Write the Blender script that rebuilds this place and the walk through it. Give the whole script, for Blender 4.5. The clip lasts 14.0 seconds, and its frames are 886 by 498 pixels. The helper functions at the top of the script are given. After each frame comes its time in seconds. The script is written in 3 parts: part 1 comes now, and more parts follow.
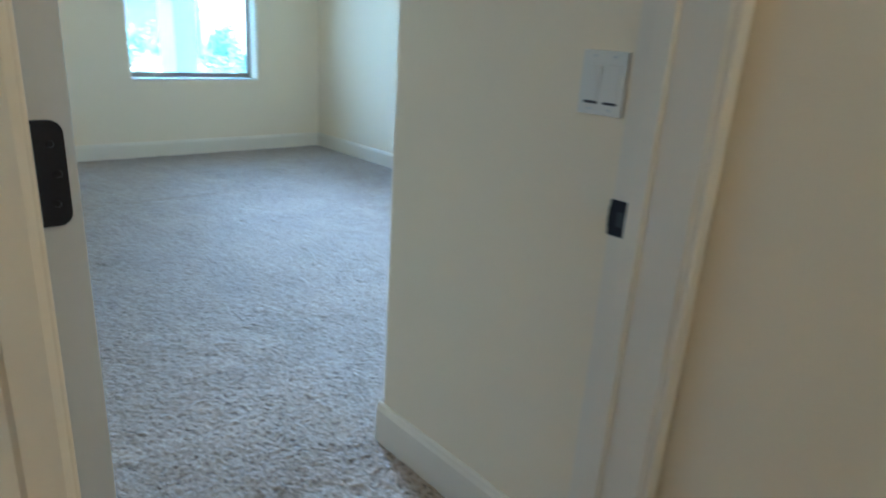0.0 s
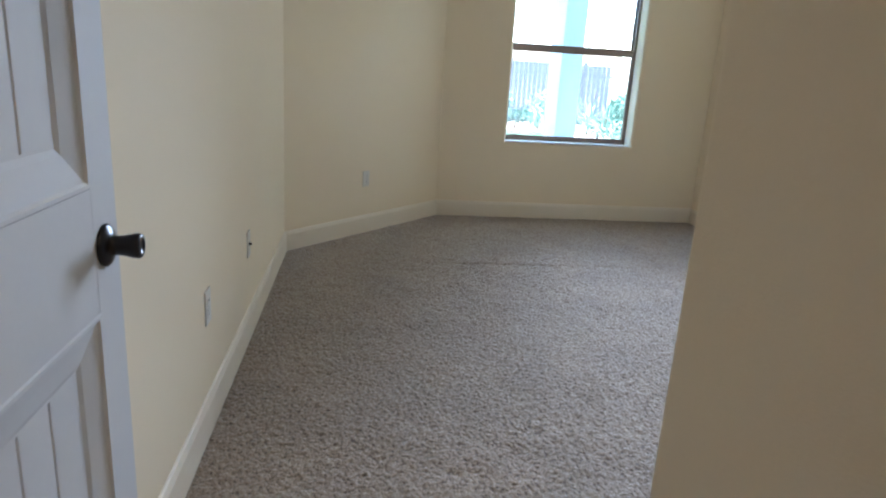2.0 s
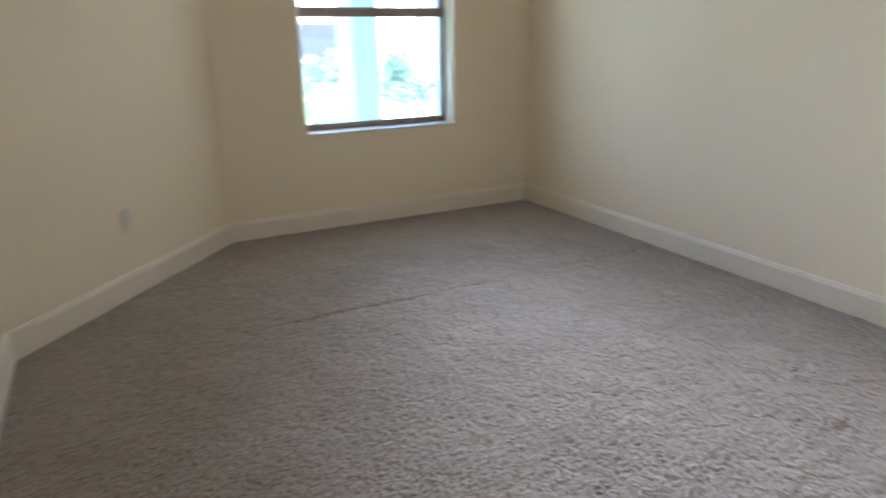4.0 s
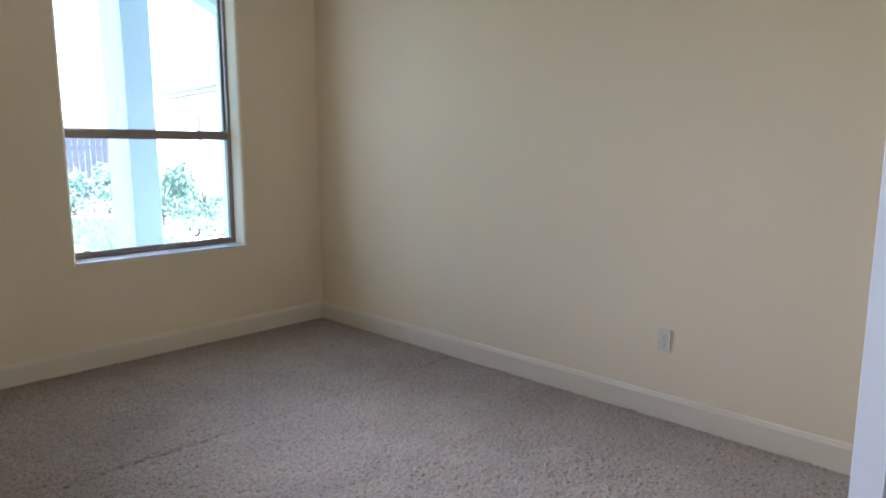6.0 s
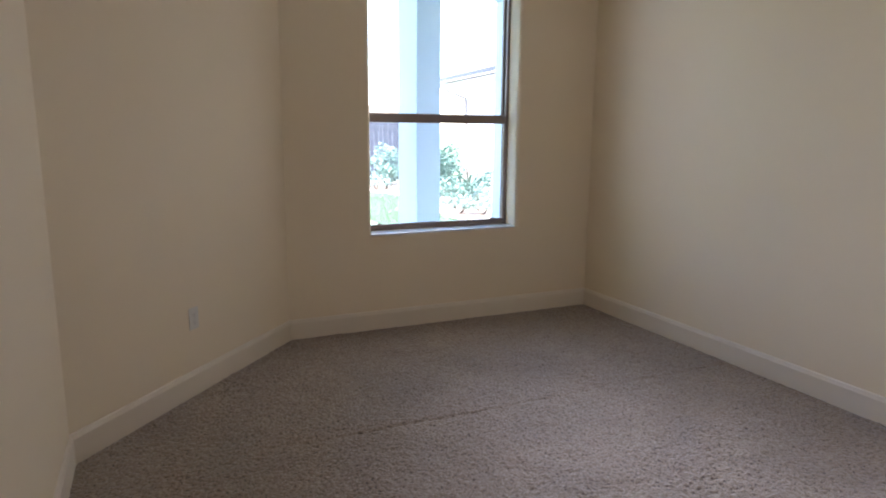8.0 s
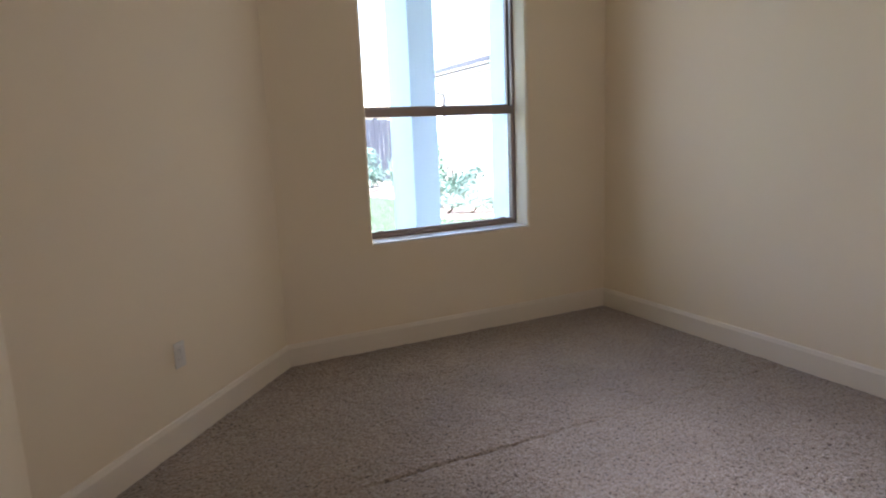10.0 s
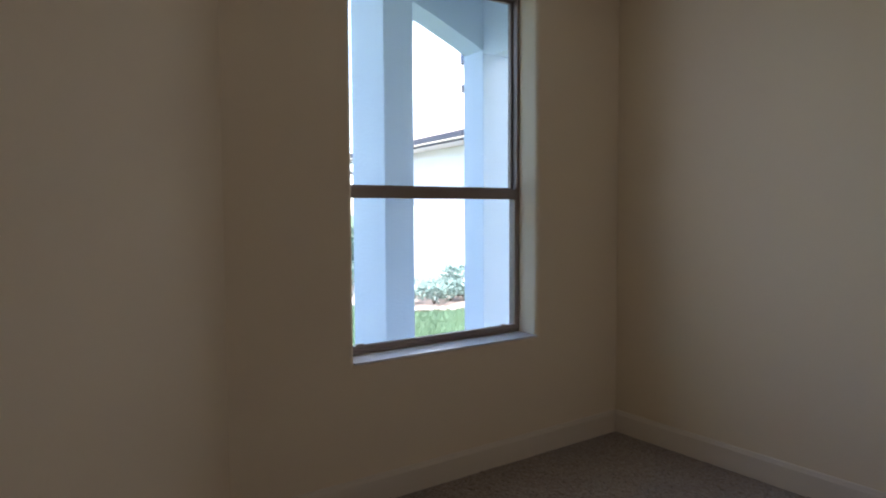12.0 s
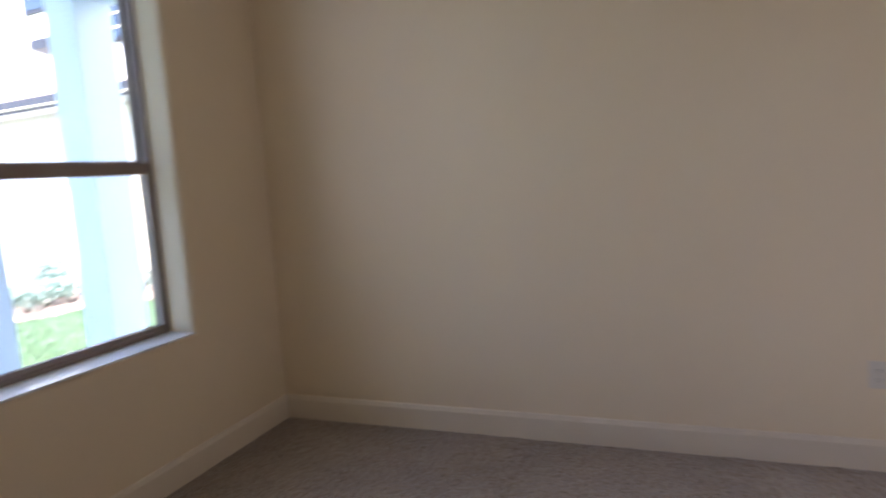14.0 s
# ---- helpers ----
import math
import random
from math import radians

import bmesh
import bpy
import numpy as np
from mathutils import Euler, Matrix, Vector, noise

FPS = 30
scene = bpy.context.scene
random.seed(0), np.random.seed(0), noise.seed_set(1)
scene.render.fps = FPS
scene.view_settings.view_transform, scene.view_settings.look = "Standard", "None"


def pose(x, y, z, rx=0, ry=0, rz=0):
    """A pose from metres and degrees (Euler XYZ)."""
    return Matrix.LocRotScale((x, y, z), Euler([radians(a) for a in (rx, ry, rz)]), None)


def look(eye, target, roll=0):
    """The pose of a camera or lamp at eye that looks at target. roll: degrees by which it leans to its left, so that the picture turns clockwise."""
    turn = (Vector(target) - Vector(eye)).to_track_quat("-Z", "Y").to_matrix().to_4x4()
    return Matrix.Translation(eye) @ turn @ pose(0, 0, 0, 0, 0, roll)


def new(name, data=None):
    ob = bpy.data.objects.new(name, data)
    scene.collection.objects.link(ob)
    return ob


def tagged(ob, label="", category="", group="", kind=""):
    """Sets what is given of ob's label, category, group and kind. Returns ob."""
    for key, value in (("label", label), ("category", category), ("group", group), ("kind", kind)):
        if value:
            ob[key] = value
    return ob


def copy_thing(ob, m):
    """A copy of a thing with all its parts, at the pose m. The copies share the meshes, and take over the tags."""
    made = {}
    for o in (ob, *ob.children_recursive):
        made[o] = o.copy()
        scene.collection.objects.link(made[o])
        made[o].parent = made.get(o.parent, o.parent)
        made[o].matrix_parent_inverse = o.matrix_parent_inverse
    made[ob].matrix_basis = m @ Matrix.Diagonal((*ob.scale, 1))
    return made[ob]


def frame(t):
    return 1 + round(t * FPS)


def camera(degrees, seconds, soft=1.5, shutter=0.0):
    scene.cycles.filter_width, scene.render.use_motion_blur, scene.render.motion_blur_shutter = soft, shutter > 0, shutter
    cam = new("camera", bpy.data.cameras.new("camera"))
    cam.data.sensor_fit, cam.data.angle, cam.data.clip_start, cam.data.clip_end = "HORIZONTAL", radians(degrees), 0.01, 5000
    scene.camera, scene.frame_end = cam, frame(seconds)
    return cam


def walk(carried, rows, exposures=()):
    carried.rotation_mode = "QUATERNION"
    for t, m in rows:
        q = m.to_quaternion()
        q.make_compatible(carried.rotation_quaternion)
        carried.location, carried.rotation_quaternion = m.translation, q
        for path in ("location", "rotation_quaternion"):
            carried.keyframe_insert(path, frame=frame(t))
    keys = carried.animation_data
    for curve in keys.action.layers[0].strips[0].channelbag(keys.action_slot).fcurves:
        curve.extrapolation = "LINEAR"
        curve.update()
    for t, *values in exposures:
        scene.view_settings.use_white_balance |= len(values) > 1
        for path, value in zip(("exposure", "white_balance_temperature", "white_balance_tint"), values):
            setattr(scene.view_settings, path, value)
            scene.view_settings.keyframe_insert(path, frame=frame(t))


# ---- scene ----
cam = camera(69.0, 14.0, soft=1.9, shutter=0.4)
PATH = [
    (0, (-3.584, -5.974, 1.216), (-2.302, -4.577, 0.58), 3.8),
    (0.3, (-3.474, -5.878, 1.202), (-2.394, -4.31, 0.591), 2.7),
    (0.5, (-3.397, -5.815, 1.205), (-2.439, -4.17, 0.59), 3.9),
    (0.9, (-3.279, -5.718, 1.232), (-2.559, -3.932, 0.693), 1.7),
    (1, (-3.247, -5.704, 1.236), (-2.607, -3.883, 0.714), 1.7),
    (1.5, (-3.107, -5.648, 1.234), (-2.78, -3.759, 0.664), 4.9),
    (2, (-3.061, -5.543, 1.211), (-2.798, -3.631, 0.685), 3.5),
    (2.4, (-3.081, -5.333, 1.205), (-2.817, -3.415, 0.707), 1.5),
    (2.5, (-3.082, -5.274, 1.193), (-2.821, -3.361, 0.671), 1.1),
    (2.7, (-3.099, -5.122, 1.201), (-2.817, -3.218, 0.659), 1.0),
    (3, (-3.113, -4.872, 1.147), (-2.751, -2.975, 0.628), 2.2),
    (3.5, (-3.087, -4.579, 1.169), (-2.651, -2.697, 0.653), 1.4),
    (4, (-3.055, -4.34, 1.292), (-2.174, -2.656, 0.669), -0.8),
    (4.2, (-3.054, -4.292, 1.268), (-1.975, -2.718, 0.67), -1.2),
    (6.3, (-3.077, -4.31, 1.387), (-1.648, -2.934, 1.13), -0.5),
    (6.5, (-3.071, -4.303, 1.393), (-1.668, -2.895, 1.179), -0.3),
    (7, (-3.098, -4.278, 1.422), (-1.834, -2.743, 1.209), 0.6),
    (7.5, (-3.141, -4.234, 1.387), (-2.194, -2.496, 1.099), 0.6),
    (7.7, (-3.168, -4.214, 1.39), (-2.327, -2.434, 1.032), 1.4),
    (9.8, (-3.151, -3.78, 1.325), (-2.342, -1.981, 0.992), -2.7),
    (10, (-3.162, -3.686, 1.351), (-2.289, -1.924, 0.986), -2.3),
    (10.5, (-3.166, -3.402, 1.328), (-2.236, -1.668, 0.973), -0.5),
    (11, (-3.201, -3.128, 1.325), (-2.222, -1.396, 1.118), -0.1),
    (11.5, (-3.27, -2.821, 1.349), (-2.116, -1.19, 1.253), -0.2),
    (11.8, (-3.193, -2.742, 1.369), (-2.024, -1.123, 1.262), -0.3),
    (12, (-3.16, -2.616, 1.369), (-2.007, -0.985, 1.254), -0.3),
    (12.5, (-3.067, -2.379, 1.378), (-1.936, -0.732, 1.298), 0.6),
    (12.7, (-3.047, -2.337, 1.373), (-1.906, -0.7, 1.234), 0.5),
    (13, (-3.034, -2.224, 1.368), (-1.774, -0.679, 1.219), 0.1),
    (13.3, (-3.04, -2.158, 1.349), (-1.564, -0.829, 1.112), -2.1),
    (13.5, (-3.039, -2.148, 1.351), (-1.452, -0.954, 1.113), -2.8),
    (13.8, (-3.013, -2.181, 1.367), (-1.266, -1.245, 1.099), -1.7),
    (14, (-3.041, -2.236, 1.362), (-1.193, -1.508, 1.125), -3.7),
]
EXPOSURES = [(0.0, 4.92, 4600, -10), (0.5, 4.70, 4950, -9), (1.0, 4.38, 5500, -5), (1.5, 4.23, 5750, 1), (2.0, 4.33, 6000, 4), (2.5, 4.32, 6050, 4), (3.0, 4.30, 6200, 6), (4.0, 4.26, 6350, 8),
             (6.5, 3.87, 6350, 13), (7.5, 3.74, 6650, 17), (10.0, 3.73, 7000, 20), (10.5, 3.65, 7000, 20), (11.0, 3.58, 7050, 22), (11.5, 3.10, 6850, 20), (12.5, 2.68, 6850, 19), (13.3, 2.72, 6850, 19), (14.0, 3.45, 7100, 24)]
walk(cam, [(t, look(eye, target, roll)) for t, eye, target, roll in PATH], EXPOSURES)

# ---------------------------------------------------------------- light
SUN_EL, SUN_AZ = 58.0, 235.0      # compass style: clockwise from +y
world = bpy.data.worlds.new("sky")
scene.world = world
world.use_nodes = True
wn, wl = world.node_tree.nodes, world.node_tree.links
sky = wn.new("ShaderNodeTexSky")
sky.sky_type = "NISHITA"
sky.sun_disc = False
sky.sun_elevation = radians(SUN_EL)
sky.sun_rotation = radians(SUN_AZ)
sky.dust_density = 1.0
wl.new(sky.outputs[0], wn["Background"].inputs[0])
wn["Background"].inputs[1].default_value = 0.15
sun = new("sun", bpy.data.lights.new("sun", "SUN"))
sun.data.energy, sun.data.angle, sun.data.color = 2.8, radians(0.6), (1.0, 0.96, 0.90)
sa, se = radians(SUN_AZ), radians(SUN_EL)
sun_from = Vector((math.sin(sa) * math.cos(se), math.cos(sa) * math.cos(se), math.sin(se)))
sun.matrix_world = look(sun_from * 30, (0, 0, 0))

# the sky's light through the window
SKY_POWER, PORCH_POWER = 2.8, 0.85
for z in (1.0, 1.6, 2.2):
    skylamp = new("window_light", bpy.data.lights.new("window_light", "AREA"))
    skylamp.data.shape, skylamp.data.size, skylamp.data.size_y = "RECTANGLE", 1.06, 0.46
    skylamp.data.energy, skylamp.data.color, skylamp.data.spread = SKY_POWER / 3, (0.64, 0.738, 1.0), radians(58)
    skylamp.matrix_world = look((-1.236, 0.10, z), (-1.46, -2.88, z - 0.53))
# added fill standing in for soft light off the white porch around the window
bounce_fill = new("porch_bounce", bpy.data.lights.new("porch_bounce", "AREA"))
bounce_fill.data.shape, bounce_fill.data.size, bounce_fill.data.size_y = "RECTANGLE", 1.06, 1.6
bounce_fill.data.energy, bounce_fill.data.color, bounce_fill.data.spread = PORCH_POWER, (0.72, 0.80, 1.0), radians(170)
bounce_fill.matrix_world = look((-1.236, 0.09, 1.62), (-1.8, -2.9, 1.75))

# ---------------------------------------------------------------- materials
def material(name, color, rough=0.6, metal=0.0, vary=0.12, scale=3.0, fine=120.0, bump=0.15, tint=None, spec=0.5, piece=0.0, dist=0.002):
    """A procedural surface: colour varied at a broad and a fine scale, with fine relief."""
    m = bpy.data.materials.new(name)
    m.use_nodes = True
    n, l = m.node_tree.nodes, m.node_tree.links
    b = n["Principled BSDF"]
    tc = n.new("ShaderNodeTexCoord")
    big, small = n.new("ShaderNodeTexNoise"), n.new("ShaderNodeTexNoise")
    big.inputs["Scale"].default_value, big.inputs["Detail"].default_value = scale, 4
    small.inputs["Scale"].default_value, small.inputs["Detail"].default_value = fine, 3
    for t in (big, small):
        l.new(tc.outputs["Object"], t.inputs["Vector"])
    mix = n.new("ShaderNodeMix")
    mix.data_type = "RGBA"
    dark = tint or tuple(c * (1 - 2 * vary) for c in color)
    light = tuple(min(1.0, c * (1 + vary)) for c in color)
    mix.inputs["A"].default_value, mix.inputs["B"].default_value = (*dark, 1), (*light, 1)
    add = n.new("ShaderNodeMath")
    add.operation = "MULTIPLY_ADD"
    add.inputs[1].default_value = 0.6
    l.new(big.outputs["Fac"], add.inputs[0])
    half = n.new("ShaderNodeMath")
    half.operation = "MULTIPLY"
    half.inputs[1].default_value = 0.4
    l.new(small.outputs["Fac"], half.inputs[0])
    l.new(half.outputs[0], add.inputs[2])
    last = add.outputs[0]
    if piece:
        info, more = n.new("ShaderNodeObjectInfo"), n.new("ShaderNodeMath")
        more.operation = "MULTIPLY_ADD"
        more.inputs[1].default_value = piece
        l.new(info.outputs["Random"], more.inputs[0])
        l.new(last, more.inputs[2])
        last = more.outputs[0]
    l.new(last, mix.inputs["Factor"])
    l.new(mix.outputs["Result"], b.inputs["Base Color"])
    b.inputs["Roughness"].default_value, b.inputs["Metallic"].default_value = rough, metal
    b.inputs["Specular IOR Level"].default_value = spec
    bp = n.new("ShaderNodeBump")
    bp.inputs["Strength"].default_value, bp.inputs["Distance"].default_value = bump, dist
    l.new(small.outputs["Fac"], bp.inputs["Height"])
    l.new(bp.outputs[0], b.inputs["Normal"])
    return m


def plaster(name, color):
    """Painted drywall with a light knock-down texture."""
    m = material(name, color, 0.85, vary=0.03, scale=1.2, fine=260, bump=0.25, spec=0.18)
    n, l = m.node_tree.nodes, m.node_tree.links
    tc, v = n.new("ShaderNodeTexCoord"), n.new("ShaderNodeTexNoise")
    v.inputs["Scale"].default_value, v.inputs["Detail"].default_value = 42, 2
    l.new(tc.outputs["Object"], v.inputs["Vector"])
    b2 = n.new("ShaderNodeBump")
    b2.inputs["Strength"].default_value, b2.inputs["Distance"].default_value = 0.18, 0.004
    l.new(v.outputs["Fac"], b2.inputs["Height"])
    old = n["Principled BSDF"].inputs["Normal"].links[0].from_socket
    l.new(old, b2.inputs["Normal"])
    l.new(b2.outputs[0], n["Principled BSDF"].inputs["Normal"])
    return m


WALL = plaster("cream_wall_paint", (0.825, 0.695, 0.50))
CEIL = plaster("white_ceiling_paint", (0.84, 0.81, 0.74))
TRIM = material("white_trim_paint", (0.76, 0.665, 0.525), 0.5, vary=0.03, scale=5, fine=90, bump=0.06)
# white like the trim; the open door's dim light is put into this colour
DOORP = material("white_door_paint_dimmed", (0.58, 0.565, 0.55), 0.7, spec=0.2, vary=0.025, scale=4, fine=70, bump=0.08)
SILLM = material("white_marble_sill", (0.82, 0.81, 0.79), 0.25, vary=0.06, scale=9, fine=40, bump=0.02)
BRONZE = material("bronze_window_frame", (0.29, 0.225, 0.19), 0.45, metal=0.25, vary=0.12, scale=8, fine=160, bump=0.08)
BLACKM = material("oil_rubbed_bronze", (0.018, 0.016, 0.017), 0.28, metal=0.6, vary=0.25, scale=40, fine=300, bump=0.05)
PLATE = material("white_plastic_plate", (0.69, 0.64, 0.55), 0.35, vary=0.02, scale=12, fine=200, bump=0.02)
SLOT = material("dark_socket_slot", (0.03, 0.03, 0.03), 0.5, vary=0.1)
SCREW = material("nickel_screw", (0.55, 0.55, 0.55), 0.35, metal=1.0, vary=0.1, scale=80)
# white stucco; the blue cast of skylight is put into its base colour
STUCCO = material("white_stucco", (0.70, 0.78, 0.84), 0.9, vary=0.05, scale=1.5, fine=55, bump=0.6, dist=0.006)
HOUSEW = material("pale_house_stucco", (0.74, 0.74, 0.73), 0.9, vary=0.05, scale=0.8, fine=30, bump=0.5, dist=0.006)
CONCRETE = material("porch_concrete", (0.42, 0.41, 0.39), 0.85, vary=0.12, scale=2.5, fine=70, bump=0.3)
FASCIA = material("brown_gutter_metal", (0.040, 0.040, 0.050), 0.5, metal=0.2, vary=0.15, scale=4, fine=60)
DOWNP = material("tan_downspout_paint", (0.34, 0.29, 0.26), 0.6, vary=0.1, scale=4, fine=60)
ROOFM = material("tan_roof_tile", (0.40, 0.29, 0.22), 0.85, vary=0.2, scale=3, fine=30, bump=0.5)
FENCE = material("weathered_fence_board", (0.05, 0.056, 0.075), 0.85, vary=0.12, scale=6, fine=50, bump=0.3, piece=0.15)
LAWN = material("lawn_soil", (0.11, 0.145, 0.085), 0.95, vary=0.3, scale=1.2, fine=40, bump=0.6, tint=(0.05, 0.10, 0.02), dist=0.02)
GRASS = material("grass_blade", (0.145, 0.25, 0.14), 0.6, vary=0.35, scale=2.2, fine=25, bump=0.0)
LEAF = material("shrub_leaf", (0.13, 0.225, 0.18), 0.5, vary=0.4, scale=4, fine=18, bump=0.1)
LEAF2 = material("pale_shrub_leaf", (0.21, 0.31, 0.26), 0.55, vary=0.35, scale=5, fine=20, bump=0.1)
STEM = material("plant_stem", (0.07, 0.05, 0.035), 0.8, vary=0.3, scale=12, fine=80, bump=0.3)
MULCH = material("bed_mulch", (0.32, 0.25, 0.20), 0.95, vary=0.35, scale=6, fine=45, bump=0.9, dist=0.02)
STONE = material("edging_stone", (0.48, 0.42, 0.36), 0.85, vary=0.2, scale=8, fine=50, bump=0.5, piece=0.5)
DARKGL = material("dark_house_glass", (0.03, 0.05, 0.08), 0.08, vary=0.1, scale=2)
LAMPM = bpy.data.materials.new("lamp_diffuser")
LAMPM.use_nodes = True
LAMPM.node_tree.nodes["Principled BSDF"].inputs["Emission Color"].default_value = (1, 0.72, 0.42, 1)
LAMPM.node_tree.nodes["Principled BSDF"].inputs["Emission Strength"].default_value = 3.0


def glass(name):
    m = bpy.data.materials.new(name)
    m.use_nodes = True
    n, l = m.node_tree.nodes, m.node_tree.links
    n.remove(n["Principled BSDF"])
    t, g, f, mx = (n.new("ShaderNodeBsdfTransparent"), n.new("ShaderNodeBsdfGlossy"), n.new("ShaderNodeLayerWeight"), n.new("ShaderNodeMixShader"))
    t.inputs[0].default_value = (0.89, 0.945, 1.0, 1)
    g.inputs["Roughness"].default_value = 0.0
    pw, sc = n.new("ShaderNodeMath"), n.new("ShaderNodeMath")
    pw.operation, sc.operation = "POWER", "MULTIPLY_ADD"
    f.inputs["Blend"].default_value, pw.inputs[1].default_value = 0.5, 4.0
    sc.inputs[1].default_value, sc.inputs[2].default_value = 0.4, 0.02
    l.new(f.outputs["Facing"], pw.inputs[0])
    l.new(pw.outputs[0], sc.inputs[0])
    l.new(sc.outputs[0], mx.inputs[0])
    l.new(t.outputs[0], mx.inputs[1])
    l.new(g.outputs[0], mx.inputs[2])
    l.new(mx.outputs[0], n["Material Output"].inputs[0])
    return m


GLASS = glass("clear_window_glass")


def carpet_material():
    m = bpy.data.materials.new("beige_cut_pile_carpet")
    m.use_nodes = True
    n, l = m.node_tree.nodes, m.node_tree.links
    b = n["Principled BSDF"]
    tc = n.new("ShaderNodeTexCoord")
    def noise_of(scale, detail):
        t = n.new("ShaderNodeTexNoise")
        t.inputs["Scale"].default_value, t.inputs["Detail"].default_value = scale, detail
        l.new(tc.outputs["Object"], t.inputs["Vector"])
        return t.outputs["Fac"]
    fleck, broad, tuft = noise_of(190, 3), noise_of(3.2, 5), noise_of(68, 4)
    ramp = n.new("ShaderNodeValToRGB")
    ramp.color_ramp.elements[0].position, ramp.color_ramp.elements[1].position = 0.37, 0.61
    ramp.color_ramp.elements[0].color = (0.085, 0.066, 0.050, 1)
    ramp.color_ramp.elements[1].color = (0.42, 0.34, 0.27, 1)
    mid = ramp.color_ramp.elements.new(0.47)
    mid.color = (0.32, 0.246, 0.182, 1)
    pile = n.new("ShaderNodeMix")
    pile.data_type = "FLOAT"
    pile.inputs["Factor"].default_value = 0.55
    l.new(fleck, pile.inputs["A"])
    l.new(tuft, pile.inputs["B"])
    l.new(pile.outputs["Result"], ramp.inputs[0])
    br = n.new("ShaderNodeMapRange")
    br.inputs[3].default_value, br.inputs[4].default_value = 0.74, 1.24
    l.new(broad, br.inputs[0])
    mul = n.new("ShaderNodeMix")
    mul.data_type, mul.blend_type = "RGBA", "MULTIPLY"
    mul.inputs["Factor"].default_value = 1.0
    l.new(ramp.outputs[0], mul.inputs["A"])
    l.new(br.outputs[0], mul.inputs["B"])
    l.new(mul.outputs["Result"], b.inputs["Base Color"])
    b.inputs["Roughness"].default_value = 0.95
    b.inputs["Specular IOR Level"].default_value = 0.15
    b.inputs["Sheen Weight"].default_value = 0.35
    b.inputs["Sheen Roughness"].default_value = 0.5
    bp = n.new("ShaderNodeBump")
    bp.inputs["Strength"].default_value, bp.inputs["Distance"].default_value = 1.0, 0.012
    l.new(tuft, bp.inputs["Height"])
    bp2 = n.new("ShaderNodeBump")
    bp2.inputs["Strength"].default_value, bp2.inputs["Distance"].default_value = 0.7, 0.003
    l.new(fleck, bp2.inputs["Height"])
    l.new(bp.outputs[0], bp2.inputs["Normal"])
    l.new(bp2.outputs[0], b.inputs["Normal"])
    return m


CARPET = carpet_material()


# ---------------------------------------------------------------- mesh helpers
def mesh_of(bm, mat, smooth=False):
    bmesh.ops.recalc_face_normals(bm, faces=bm.faces[:])
    me = bpy.data.meshes.new("mesh")
    bm.to_mesh(me)
    bm.free()
    me.materials.append(mat)
    if smooth:
        me.polygons.foreach_set("use_smooth", [True] * len(me.polygons))
    return me


def part(name, bm, mat, parent=None, label="", smooth=False):
    """One mesh object under a thing or a part."""
    ob = new(name, mesh_of(bm, mat, smooth))
    ob.parent = parent
    if label:
        tagged(ob, label)
    return ob


def base(name, label, category, group="", kind="", at=(0, 0, 0)):
    ob = new(name)
    ob.empty_display_size = 0.1
    ob.location = at
    return tagged(ob, label, category, group, kind)


def setting(name, bm, mat, label="", category="", smooth=False):
    return tagged(part(name, bm, mat, None, "", smooth), label, category, kind="structure")


def box(bm, x0, x1, y0, y1, z0, z1, bevel=0.0):
    """A box added to bm, with its edges rounded."""
    made = bmesh.ops.create_cube(bm, size=1.0)["verts"]
    for v in made:
        v.co = Vector((x0 + (v.co.x + 0.5) * (x1 - x0), y0 + (v.co.y + 0.5) * (y1 - y0), z0 + (v.co.z + 0.5) * (z1 - z0)))
    if bevel:
        edges = {e for v in made for e in v.link_edges}
        bmesh.ops.bevel(bm, geom=list(edges), offset=bevel, segments=2, affect="EDGES", profile=0.5)
    return bm


def boxes(*rows, bevel=0.0):
    bm = bmesh.new()
    for r in rows:
        box(bm, *r, bevel=bevel)
    return bm


def prism(points, z0, z1):
    """An upright solid over a polygon of the plan."""
    bm = bmesh.new()
    low = [bm.verts.new((x, y, z0)) for x, y in points]
    top = [bm.verts.new((x, y, z1)) for x, y in points]
    bm.faces.new(low)
    bm.faces.new(top)
    for i in range(len(points)):
        j = (i + 1) % len(points)
        bm.faces.new((low[i], low[j], top[j], top[i]))
    return bm


def lathe(profile, axis, at, steps=24):
    """A turned body: profile of (distance along the axis, radius)."""
    bm = bmesh.new()
    axis = Vector(axis).normalized()
    u = axis.orthogonal().normalized()
    v = axis.cross(u)
    rings = []
    for d, r in profile:
        ring = []
        for k in range(steps):
            a = 2 * math.pi * k / steps
            ring.append(bm.verts.new(Vector(at) + axis * d + (u * math.cos(a) + v * math.sin(a)) * r))
        rings.append(ring)
    for a, b in zip(rings, rings[1:]):
        for k in range(steps):
            bm.faces.new((a[k], a[(k + 1) % steps], b[(k + 1) % steps], b[k]))
    bm.faces.new(rings[0])
    bm.faces.new(rings[-1])
    return bm


